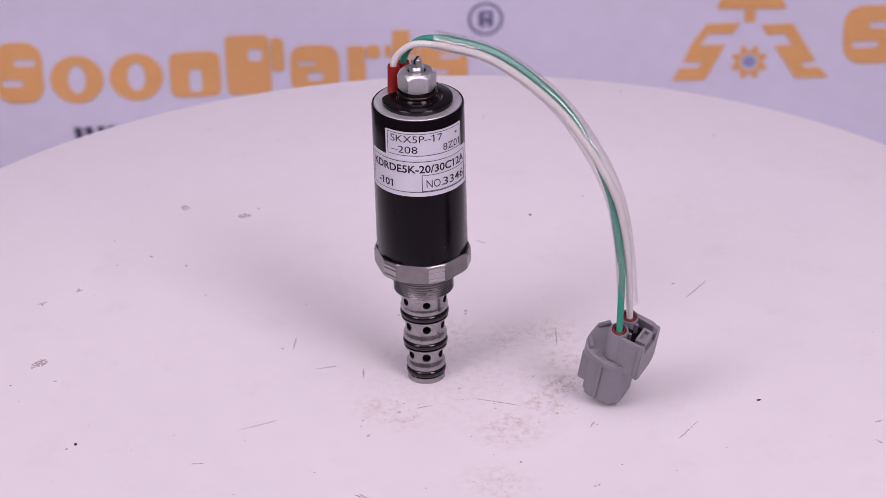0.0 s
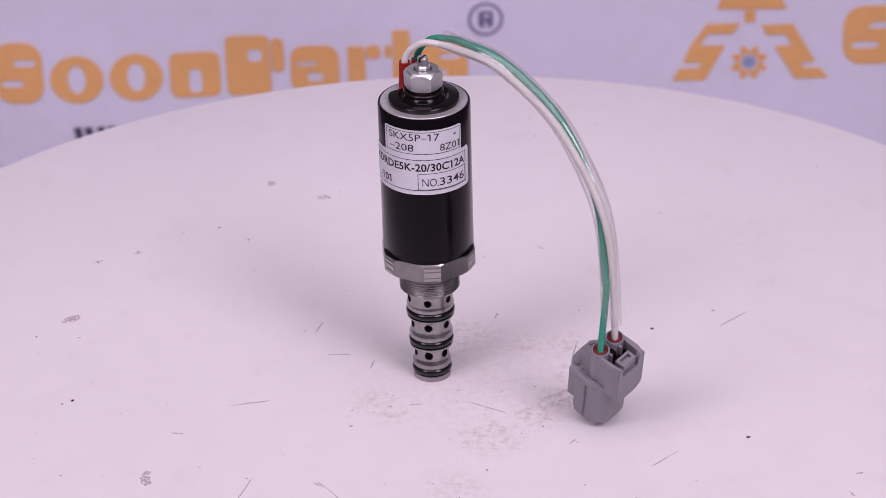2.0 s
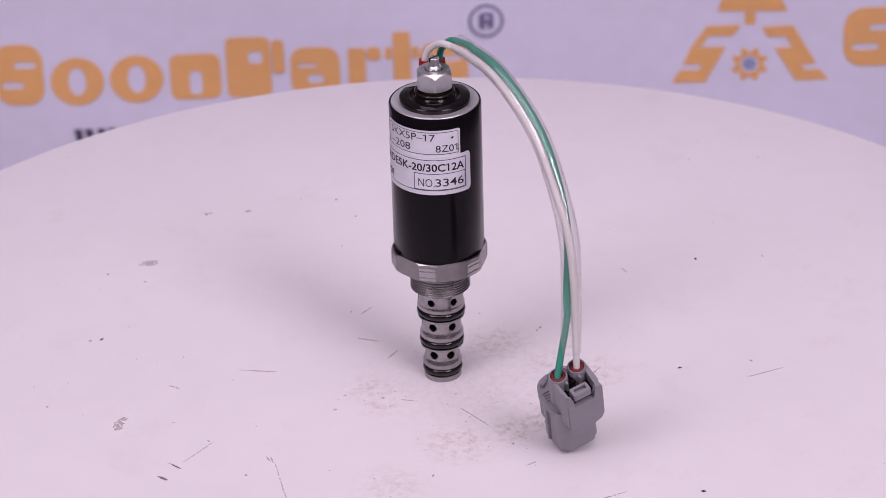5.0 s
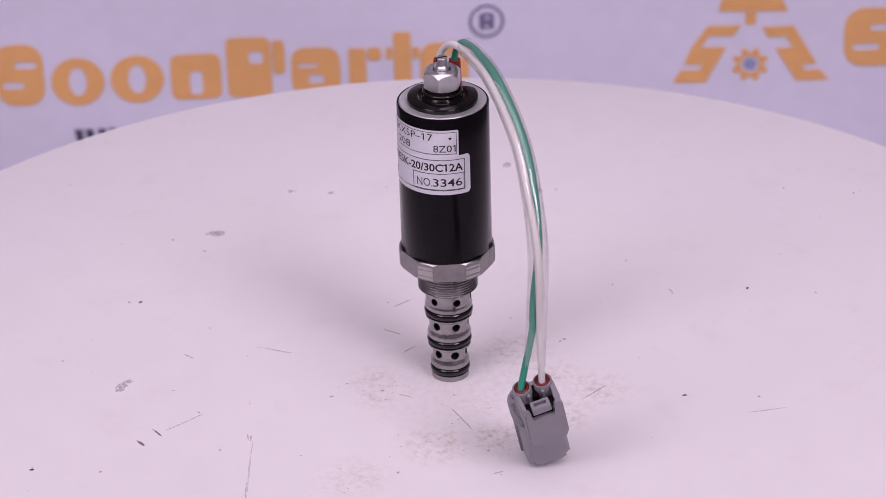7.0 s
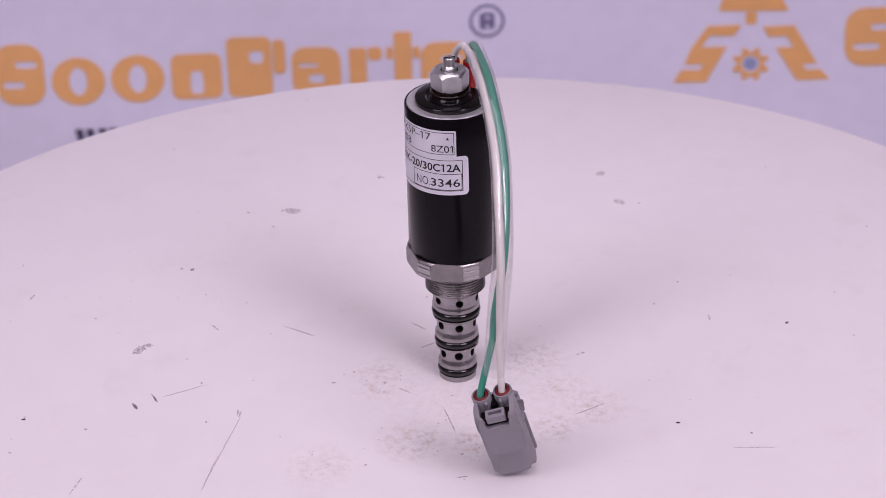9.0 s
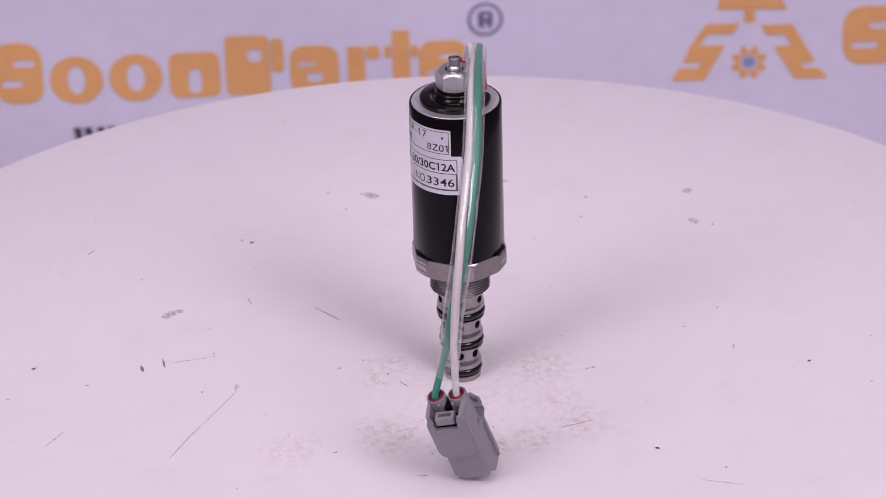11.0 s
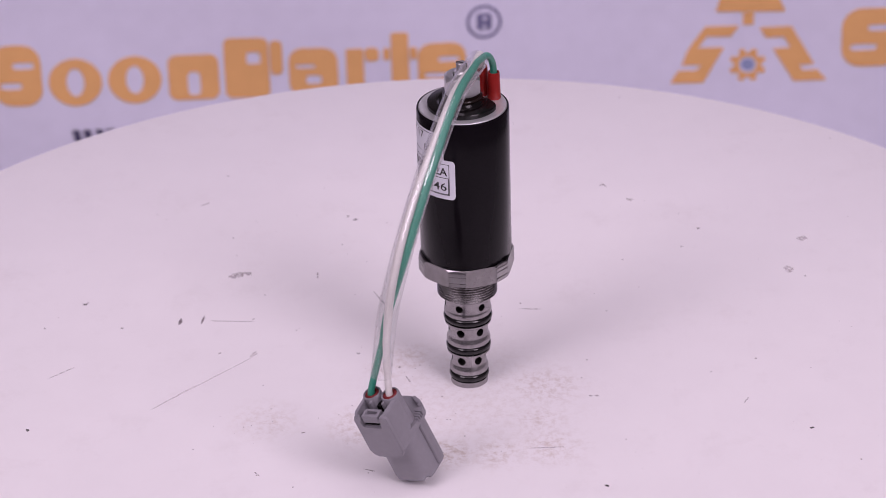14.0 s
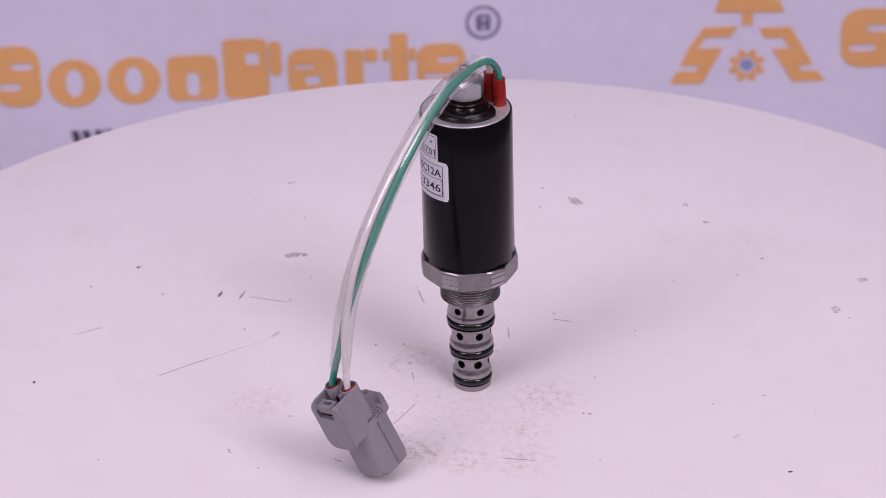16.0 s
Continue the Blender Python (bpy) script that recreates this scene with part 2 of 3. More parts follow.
slab("floor", -2.7, 2.7, -3.2, 2.2, -0.95, -0.85, FLOOR, "plain grey studio floor", "floor")
slab("wall_north", -2.7, 2.7, 2.2, 2.3, -0.95, 2.8, WALL, "plain grey studio wall behind the banner", "wall")
slab("wall_south", -2.7, 2.7, -3.3, -3.2, -0.95, 2.8, WALL, "plain grey studio wall", "wall")
slab("wall_west", -2.8, -2.7, -3.3, 2.3, -0.95, 2.8, WALL, "plain grey studio wall", "wall")
slab("wall_east", 2.7, 2.8, -3.3, 2.3, -0.95, 2.8, WALL, "plain grey studio wall", "wall")
slab("ceiling", -2.8, 2.8, -3.3, 2.3, 2.8, 2.9, WALL, "plain grey studio ceiling", "ceiling")


# ---- printed banner behind the stage ----
YB = 620.0
PRINT_LIFT = 0.6


def sag(x, z):
    """How far the hanging cloth waves to and fro, in millimetres."""
    return 1.6 * math.sin(x * 0.012 + 0.6) + 1.1 * math.sin(x * 0.031 + z * 0.006) + 0.5 * math.sin(z * 0.05 + x * 0.02)


def banner():
    bm = bmesh.new()
    nx, nz = 96, 80
    def row(dy):
        return [[bm.verts.new(Vector((x, YB + sag(x, z) + dy, z)) * MM) for x in np.linspace(-640, 640, nx)] for z in np.linspace(-820, 320, nz)]
    for dy in (0, 1.2):
        g = row(dy)
        for a, b in zip(g, g[1:]):
            for i in range(nx - 1):
                bm.faces.new((a[i], a[i + 1], b[i + 1], b[i]))
    top = tagged(new("banner"), "lavender cloth banner printed with orange shapes, hanging behind the turntable", "banner")
    part("cloth", bm, CLOTH, top)
    bar = part("top_rail", block(-655, 655, YB - 8, YB + 10, 316, 340, 3), ZINC, top, "slim metal rail holding the cloth")
    foot = part("stand_base", block(-660, 660, YB - 60, YB + 70, -850, -815, 6), ZINC, top, "flat metal stand base on the floor")
    return top


def print_mesh(rings):
    """A flat print with the outlines given (x, z), laid on the cloth and following its waves; the first is the rim, the rest are holes."""
    bm = bmesh.new()
    edges = []
    for ring in rings:
        vs = [bm.verts.new((x, 0, z)) for x, z in ring]
        edges += [bm.edges.new((vs[i], vs[(i + 1) % len(vs)])) for i in range(len(vs))]
    bmesh.ops.triangle_fill(bm, use_beauty=True, use_dissolve=False, edges=edges)
    for v in bm.verts:
        x, z = v.co.x, v.co.z
        v.co = Vector((x, YB + sag(x, z) - PRINT_LIFT, z)) * MM
    return bm


def bent(points, n=3):
    """Outline with each side divided, so that it follows the cloth."""
    out = []
    for i, p in enumerate(points):
        q = points[(i + 1) % len(points)]
        out += [(p[0] + (q[0] - p[0]) * k / n, p[1] + (q[1] - p[1]) * k / n) for k in range(n)]
    return out


def bar(x0, x1, z0, z1, r=3.0):
    r = min(r, (x1 - x0) / 2, (z1 - z0) / 2)
    out = []
    for cx, cz, a0 in ((x1 - r, z1 - r, 0), (x0 + r, z1 - r, 90), (x0 + r, z0 + r, 180), (x1 - r, z0 + r, 270)):
        out += [(cx + r * math.cos(radians(a0 + k * 18)), cz + r * math.sin(radians(a0 + k * 18))) for k in range(6)]
    return [out]


def ring(cx, cz, rx, rz, hx, hz):
    return [oval(cx, cz, rx, rz, 40), oval(cx, cz, hx, hz, 28)]


def tile(x0, x1, z0, z1, r, slots=()):
    """A rounded tile with slots in it: x, z, half width and half height, in parts of the tile."""
    w, h = x1 - x0, z1 - z0
    return bar(x0, x1, z0, z1, r) + [oval(x0 + u * w, z0 + v * h, a * w, b * h, 20, 4) for u, v, a, b in slots]


def banner_print(top):
    base, xh, cap = -186.6, -158.6, -149.4
    mark = lambda name, rings, mat=ORANGE: part(name, print_mesh(rings), mat, top)
    two = ((0.64, 0.66, 0.22, 0.055), (0.36, 0.33, 0.22, 0.055))
    mark("orange_tile", tile(-244.5, -217.6, base + 0.4, cap, 10, two))
    mark("orange_ring", ring(-199.2, -172.8, 14.7, 14.3, 5.0, 8.4))
    mark("orange_ring", ring(-166.4, -172.8, 14.7, 14.3, 5.0, 8.4))
    mark("orange_tile", tile(-147.8, -119.9, base, xh - 0.6, 5, ((0.5, 0.36, 0.13, 0.26),)))
    mark("orange_tile", tile(-116.6, -92.0, base, cap - 0.6, 4, ((0.66, 0.66, 0.16, 0.1),)))
    mark("orange_tile", tile(-91.2, -84.4, -173.0, cap - 2.6, 3))
    mark("orange_tile", tile(-81.0, -54.0, base, -157.0, 8, ((0.5, 0.34, 0.16, 0.09), (0.34, 0.62, 0.2, 0.04))))
    mark("orange_tile", tile(-49.2, -39.6, base, -158.0, 1.5))
    mark("orange_tile", tile(-38.9, -31.0, -166.0, -157.6, 3))
    mark("orange_tile", tile(-24.2, -14.6, base, -149.0, 1.5))
    mark("orange_tile", tile(-28.6, -24.9, -165.4, -158.2, 1))
    mark("orange_tile", tile(-13.9, -10.0, -165.4, -158.2, 1))
    mark("orange_tile", tile(-9.6, 17.0, base + 1, -156.2, 8, two))
    mark("orange_tile", tile(224.6, 258.2, -178.4, -142.8, 11, two))
    # triangle of slanted strips round a cog
    mark("orange_strip", [bent([(158, -132), (188, -132), (193, -143.2), (154.8, -142.8)])])
    mark("orange_strip", [bent([(169.8, -143.4), (175.6, -143.4), (175.6, -151), (169.8, -151)])])
    mark("orange_strip", [bent([(149.2, -151.8), (167.8, -151.4), (163.3, -158.0), (150.0, -157.9), (145.4, -164.8), (159.7, -164.5), (148.4, -186.0), (130.2, -186.1),
                                (134.5, -178.6), (144.6, -178.5), (147, -175.3), (136.3, -175.2), (140.3, -164.9)], 2)])
    mark("orange_strip", [bent([(179.1, -152.8), (196.5, -152.3), (209.7, -175.9), (201.5, -176.4), (203.6, -179.6), (211.6, -179.4), (216.9, -185.9), (198.6, -186.0),
                                (186.5, -165.8), (196.4, -165.4), (192.4, -158.7), (182.6, -159.1)], 2)])
    cog = []
    for k in range(8):
        for da, r in ((-13, 7.6), (-9, 10.2), (9, 10.2), (13, 7.6)):
            a = radians(k * 45 + da + 22)
            cog.append((172.9 + r * math.cos(a), -175.4 + r * math.sin(a)))
    mark("orange_cog", [cog, oval(172.9, -175.4, 5.0, 5.0, 24)])
    mark("blue_dot", [oval(172.9, -175.2, 3.8, 3.6, 20)], PALE_BLUE)
    # ring mark and a dark line of small print
    mark("dark_ring", ring(27.4, -144.9, 9.7, 9.9, 8.1, 8.3), SLATE)
    mark("dark_tile", tile(23.4, 31.6, -149.8, -140.0, 2.0, ((0.55, 0.7, 0.16, 0.1), (0.52, 0.16, 0.1, 0.15))), SLATE)
    for x in (-203.5, -190.5, -177.5, -164.5):
        for k in (0, 1):
            y = x + k * 6.0
            mark("dark_bar", [bent([(y, -202.0), (y + 4.4, -202.0), (y + 5.6, -211.6), (y + 1.8, -211.6)], 1)], NAVY)


# ---- turntable ----
def blot(cx, cy, length, width, angle, seed, z):
    """An irregular patch of dirt with a ragged rim, lying on the disc."""
    rnd = random.Random(seed)
    n = 22
    c, s = math.cos(angle), math.sin(angle)
    out = []
    for i in range(n):
        a = 2 * math.pi * i / n
        k = 0.62 + 0.38 * rnd.random()
        x, y = length / 2 * math.cos(a) * k, width / 2 * math.sin(a) * k
        out.append((cx + c * x - s * y, cy + s * x + c * y))
    bm = bmesh.new()
    bm.faces.new([bm.verts.new((x * MM, y * MM, z * MM)) for x, y in out])
    return bm


def turntable():
    top = tagged(new("turntable"), "round white laminate display turntable with scuffs and brown dirt", "turntable")
    R = 256.0
    disc = lathe([(0, 0), (120, 0), (R - 1.2, 0), (R - 0.4, -0.4), (R, -1.2), (R, -16.8), (R - 1.2, -18), (0, -18)], 256)
    part("disc", disc, TABLE, top)
    part("pedestal", lathe([(0, -18), (120, -18), (120, -60), (70, -70), (70, -825), (190, -835), (190, -850), (0, -850)], 64), BLACK_PLASTIC_AND_SHADE, top, "black pedestal under the disc")
    rnd = random.Random(7)
    # larger grey smudges: x, y, length, width, angle
    for i, (x, y, a, b, w) in enumerate(((-149, 25, 9, 5, 55), (-90, -77, 8, 5, 120), (-91, -73, 5, 3, 80), (-78, 134, 6, 4, 10), (-102, 142, 4, 5, 30))):
        part("smudge", blot(x, y, a, b, radians(w), 30 + i, 0.05), DIRT if i < 3 else DIRT_PALE, top)
    dark = ((66.6, 53.2), (111, -15), (35, 127.8), (16, -149), (-131, -31), (-72, -134))
    pale = ((-158, 10), (-142, 12), (-134, -34), (-74, -66), (-56, -70), (-17, -16), (-30, -21), (25, -51), (39, -20), (-120, -79), (-53, -119), (-55, -148),
            (-28, -31), (-32, -82), (87, 70), (-73, -133), (51, -67), (-139, 78), (-152, 68), (8, 52), (8, 54), (-99, 95), (-113, 103))
    for i, (x, y) in enumerate(dark):
        part("speck", blot(x, y, 2.1, 1.4, rnd.random() * 3, 50 + i, 0.06), DIRT_DARK, top)
    for i, (x, y) in enumerate(pale):
        part("speck", blot(x, y, 1.2 + rnd.random(), 0.9 + 0.5 * rnd.random(), rnd.random() * 3, 80 + i, 0.06), DIRT_PALE if i % 3 else DIRT, top)
    dark_lines = ((-58.6, -97.0, -53.8, -97.9), (-60.5, -88.3, -53.5, -89.6), (50, -30, 52, -26), (149, -43, 151, -46), (150, -32, 153, -31), (-147, -93, -150, -89), (49, -68, 52, -66))
    lines = ((-154, 68, -150, 70), (-140, 77, -137, 79), (-90, -46, -85, -46), (-56, 29, -55, 39), (-48, 15, -39, 17), (9, -8, 26, -14), (-30, 15, -30, 8),
             (-11, -14, -5, -12), (80, -40, 88, -28), (-33, -68, -29, -71), (-56, -87, -54, -69), (2, -102, -29, -69), (-74, -25, -60, -19), (91, 59, 100, 72),
             (-18, -145, -26, -135), (6, -106, -10, -90), (-28, -71, -31, -68), (17, 106, 13, 108), (41, 28, 41, 41), (-139, 77, -139, 80))
    for group, mat, wide in ((dark_lines[:1], DARK_SCUFF, 1.7), (dark_lines[1:2], DARK_SCUFF, 1.0), (dark_lines[2:], DIRT_PALE, 1.0), (lines, DIRT_PALE, 0.8)):
        for i, (x0, y0, x1, y1) in enumerate(group):
            L = math.hypot(x1 - x0, y1 - y0)
            part("scratch", blot((x0 + x1) / 2, (y0 + y1) / 2, L * 1.15, wide, math.atan2(y1 - y0, x1 - x0), 120 + i, 0.07), mat, top)
    # fine dust that nobody could count
    dust = bmesh.new()
    for i in range(170):
        a, r = rnd.random() * 6.283, 250 * math.sqrt(rnd.random())
        x, y = r * math.cos(a), r * math.sin(a)
        s = 0.12 + 0.35 * rnd.random() ** 3
        dust.faces.new([dust.verts.new(((x + s * math.cos(k * 1.257 + a) * (0.6 + rnd.random())) * MM, (y + s * math.sin(k * 1.257 + a)) * MM, 0.08 * MM)) for k in range(5)])
    for i in range(70):
        cx, cy, sp = ((33, -6, 10), (24, -24, 13), (17, -63, 10), (-20, -16, 10), (40, -18, 12), (-120, -60, 40))[i % 6]
        x, y = cx + rnd.gauss(0, sp), cy + rnd.gauss(0, sp)
        s = 0.15 + 0.25 * rnd.random() ** 2
        dust.faces.new([dust.verts.new(((x + s * math.cos(k * 1.257) * (0.6 + rnd.random())) * MM, (y + s * math.sin(k * 1.257)) * MM, 0.085 * MM)) for k in range(5)])
    tagged(part("dust", dust, DIRT_PALE, top), kind="stuff")
    return top


# ---- solenoid valve with its lead and plug ----
AX, AY = -7.07, 9.09           # the valve's axis on the disc
SHELL_R = 16.1


def around(r, degrees, z):
    """A point round the valve's axis; 0 degrees faces the front of the stage at the start, positive to its right."""
    a = radians(degrees - 90)
    return AX + r * math.cos(a), AY + r * math.sin(a), z


def wrapped(outline_bm, r):
    """Bend a flat mesh (arc length, height in mm) round the shell."""
    for v in outline_bm.verts:
        v.co = Vector(around(r, math.degrees(v.co.x / SHELL_R), v.co.y)) * MM
    return outline_bm


def strip(x0, x1, z0, z1, r, corner=0.0, thick=0.0):
    """A patch of paper or a printed line on the shell, arc lengths in mm."""
    bm = bmesh.new()
    n = max(2, int((x1 - x0) / 0.7))
    rows = []
    for k in range(n + 1):
        x = x0 + (x1 - x0) * k / n
        inset = 0.0
        d = min(x - x0, x1 - x)
        if corner and d < corner:
            inset = corner - math.sqrt(max(0, corner ** 2 - (corner - d) ** 2))
        rows.append((bm.verts.new((x, z0 + inset, 0)), bm.verts.new((x, z1 - inset, 0))))
    for (a, b), (c, d) in zip(rows, rows[1:]):
        bm.faces.new((a, c, d, b))
    if thick:
        wrapped(bm, r)
        geo = bmesh.ops.extrude_face_region(bm, geom=bm.faces[:])
        for v in geo["geom"]:
            if isinstance(v, bmesh.types.BMVert):
                p = v.co - Vector((AX, AY, 0)) * MM
                flat = Vector((p.x, p.y, 0)).normalized() * thick * MM
                v.co += flat
        return bm
    return wrapped(bm, r)


def lettering(text, x0, x1, base, height, r, shear=0.0, weight=0.0):
    """Text from the built-in font, fitted to a box and bent round the shell."""
    cu = bpy.data.curves.new("lettering", "FONT")
    cu.body, cu.resolution_u, cu.offset, cu.shear = text, 3, weight, shear
    ob = bpy.data.objects.new("lettering", cu)
    scene.collection.objects.link(ob)
    me = bpy.data.meshes.new_from_object(ob)
    bpy.data.objects.remove(ob)
    bpy.data.curves.remove(cu)
    bm = bmesh.new()
    bm.from_mesh(me)
    bpy.data.meshes.remove(me)
    tall = max(v.co.y for v in bm.verts)
    seen = set()
    for start in list(bm.verts):
        if start in seen:
            continue
        island, queue = [], [start]
        seen.add(start)
        while queue:
            v = queue.pop()
            island.append(v.co)
            for e in v.link_edges:
                w = e.other_vert(v)
                if w not in seen:
                    seen.add(w)
                    queue.append(w)
        left, right = min(p.x for p in island), max(p.x for p in island)
        low, high = min(p.y for p in island), max(p.y for p in island)
        if high - low > 0.85 * tall and right - left < 0.3 * (high - low):
            # the stroke of a one gets its flag
            h = high - low
            bm.faces.new([bm.verts.new((x, y, 0)) for x, y in ((left, high), (left - 0.24 * h, high - 0.13 * h), (left - 0.24 * h, high - 0.25 * h), (left, high - 0.15 * h))])
    xs, ys = [v.co.x for v in bm.verts], [v.co.y for v in bm.verts]
    ax, bx, by = min(xs), max(xs), max(ys)
    for v in bm.verts:
        v.co = Vector((x0 + (v.co.x - ax) / (bx - ax) * (x1 - x0), base + v.co.y / by * height, 0))
    return wrapped(bm, r)


def arc(degrees):
    return radians(degrees) * SHELL_R


def frame_lines(x0, x1, z0, z1, r, w=0.24):
    return joined(strip(x0, x1, z0, z0 + w, r), strip(x0, x1, z1 - w, z1, r), strip(x0, x0 + w, z0 + w, z1 - w, r), strip(x1 - w, x1, z0 + w, z1 - w, r))


def star(x, z, size, r):
    bm = bmesh.new()
    bm.faces.new([bm.verts.new((x + size * (1 if k % 2 == 0 else 0.42) * math.sin(k * math.pi / 5), z + size * (1 if k % 2 == 0 else 0.42) * math.cos(k * math.pi / 5), 0)) for k in range(10)])
    return wrapped(bm, r)


def drilled(profile, rows, mat, shade_mat, name, parent, label):
    """A turned body with radial holes cut into it, their walls coloured near black as shade."""
    ob = part(name, lathe(profile, 96, (AX, AY)), mat, parent, label)
    ob.data.materials.append(shade_mat)
    cut = bmesh.new()
    for z, r, first in rows:
        for k in range(6):
            a = radians(first + 60 * k - 90)
            m = Matrix.Translation(Vector((AX + 8.2 * math.cos(a), AY + 8.2 * math.sin(a), z)) * MM) @ Matrix.Rotation(a, 4, "Z") @ Matrix.Rotation(math.pi / 2, 4, "Y")
            bmesh.ops.create_cone(cut, cap_ends=True, segments=24, radius1=r * MM, radius2=r * MM, depth=8.4 * MM, matrix=m)
    me = bpy.data.meshes.new("cutter")
    cut.to_mesh(me)
    cut.free()
    cutter = new("cutter", me)
    mod = ob.modifiers.new("holes", "BOOLEAN")
    mod.object, mod.operation, mod.solver = cutter, "DIFFERENCE", "EXACT"
    done = bpy.data.meshes.new_from_object(ob.evaluated_get(bpy.context.evaluated_depsgraph_get()))
    ob.modifiers.clear()
    bpy.data.objects.remove(cutter)
    bm = bmesh.new()
    bm.from_mesh(done)
    for f in bm.faces:
        c = f.calc_center_median() / MM
        out = Vector((c.x - AX, c.y - AY, 0))
        radial = abs(f.normal.dot(out.normalized())) if out.length > 0.1 else 1
        wide = max((e.calc_length() for e in f.edges)) / MM
        for z, r, first in rows:
            if abs(c.z - z) < r + 0.05 and (out.length < 5.6 or radial < 0.35) and abs(f.normal.z) < 0.999 and wide < 5:
                f.material_index = 1
    sharpen(bm, 30)
    bm.to_mesh(done)
    bm.free()
    ob.data = done
    return ob


def crossed(a, b):
    """Keep of mesh a what lies inside mesh b, and drop b."""
    mod = a.modifiers.new("flats", "BOOLEAN")
    mod.object, mod.operation, mod.solver = b, "INTERSECT", "EXACT"
    done = bpy.data.meshes.new_from_object(a.evaluated_get(bpy.context.evaluated_depsgraph_get()))
    a.modifiers.clear()
    bpy.data.objects.remove(b)
    bm = bmesh.new()
    bm.from_mesh(done)
    sharpen(bm, 22)
    bm.to_mesh(done)
    bm.free()
    a.data = done


def hex_outline(flat, corner, first):
    """A hexagon with cut corners; first is the angle of one corner."""
    out = []
    half = flat * math.tan(radians(30)) - corner
    for k in range(6):
        a = first + 30 + 60 * k
        for s in (-half, half):
            x, y, _ = around(flat, a, 0)
            t = radians(a)
            out.append((x + s * math.cos(t), y + s * math.sin(t)))
    return out


def valve():
    top = tagged(new("solenoid_valve"), "black and steel solenoid valve with wire lead and grey plug", "solenoid valve")
    c = (AX, AY)
    # steel cartridge from its foot up to the thread
    prof = [(0, 0), (6.55, 0), (6.7, 0.15), (6.7, 0.9), (6.65, 2.05), (5.6, 2.1), (5.6, 5.3), (6.85, 5.35), (6.95, 5.6), (6.95, 6.6), (6.8, 7.3), (6.35, 8.0), (6.15, 8.6),
            (6.15, 12.5), (6.35, 12.9), (7.5, 13.1), (7.75, 13.3), (7.75, 13.95), (6.5, 14.0), (6.5, 17.2), (7.75, 17.25), (7.85, 17.5), (7.85, 18.4), (7.7, 19.1), (7.3, 19.8),
            (7.1, 20.4), (7.1, 24.5), (7.3, 24.9), (8.15, 25.1), (8.4, 25.35), (8.4, 25.9), (7.2, 25.95), (7.2, 29.15), (8.4, 29.2), (8.5, 29.45), (8.5, 30.3), (8.35, 30.9),
            (8.15, 31.4), (8.15, 35.4), (8.15, 37.0), (0, 37.0)]
    drilled(prof, ((33.4, 1.4, 6), (22.7, 1.5, 5), (10.6, 1.55, 2)), SLEEVE_STEEL, BORE_SHADE, "cartridge", top, "grey steel cartridge with drilled ports")
    for z, r in ((3.7, 5.6), (15.6, 6.5), (27.55, 7.2)):
        part("o_ring", torus(r, 1.58, z, c), RUBBER, top, "shiny black rubber o-ring")
    th = [(0, 36.4), (9.3, 36.4), (10.2, 37.1)]
    z = 37.2
    while z < 46.6:
        th += [(10.72, z + 0.25), (10.72, z + 0.40), (10.3, z + 0.80), (10.3, z + 0.92)]
        z += 1.0
    th += [(10.2, 47.3), (0, 47.3)]
    part("thread", lathe(th, 96, c), STEEL, top, "fine steel screw thread")
    flange = prism(hex_outline(16.0, 3.55, 16.6), 46.9, 54.6)
    turned = lathe([(0, 47.1), (16.4, 47.1), (17.2, 47.7), (17.2, 53.1), (16.5, 54.05), (0, 54.05)], 128, c)
    hexpart = part("hex_flange", turned, STEEL, top, "steel hexagon flange with grooved corners")
    crossed(hexpart, part("cutter", flange, STEEL))
    for k in range(6):
        a = 16.6 + 60 * k
        for z0, z1 in ((47.75, 48.85), (49.15, 51.25), (51.55, 52.75)):
            bm = bmesh.new()
            x, y, _ = around(16.62, a, 0)
            m = Matrix.Translation(Vector((x, y, (z0 + z1) / 2)) * MM) @ Matrix.Rotation(radians(a), 4, "Z") @ Matrix.Diagonal((6.0 * MM, 0.62 * MM, (z1 - z0) * MM, 1))
            bmesh.ops.create_cube(bm, size=1, matrix=m)
            bmesh.ops.bevel(bm, geom=bm.edges[:], offset=0.1 * MM, segments=2, affect="EDGES")
            part("corner_ridge", bm, BRIGHT_STEEL, hexpart)
    # enamelled shell with the plated lid
    R = SHELL_R
    part("shell", lathe([(0, 53.7), (R - 0.7, 53.7), (R - 0.25, 54.0), (R, 54.4), (R, 110.0), (R - 0.1, 110.5), (R - 0.3, 110.8), (R - 0.5, 110.85), (R - 0.68, 110.6), (R - 0.72, 109.6), (0, 109.6)], 128, c),
         BLACK, top, "gloss black enamelled coil housing")
    part("lid", lathe([(0, 109.7), (R - 0.76, 109.7), (R - 0.8, 110.75), (R - 0.95, 110.95), (R - 1.3, 111.0), (R - 1.7, 110.9), (11, 110.9), (0, 110.9)], 128, c), LID, top, "bright plated lid ring")
    # moulded cap with a hollow round its neck, cut off straight before the boots
    cap = part("cap", lathe([(0, 110.9), (12.2, 110.9), (12.35, 111.3), (12.35, 112.3), (12.15, 112.6), (11.8, 112.72), (8.9, 112.85), (8.5, 112.7), (8.1, 112.4), (7.5, 112.35),
                             (7.1, 112.6), (6.8, 113.2), (6.3, 113.8), (0, 114.0)], 96, c), BLACK_PLASTIC_AND_SHADE, top, "black moulded nylon cap")
    outline = []
    for k in range(96):
        a = radians(125 + k * 3.75)
        chord = max(math.cos(radians(k * 3.75)), 0.0) / 7.4
        r = (12.6 ** -12 + chord ** 12) ** (-1 / 12)
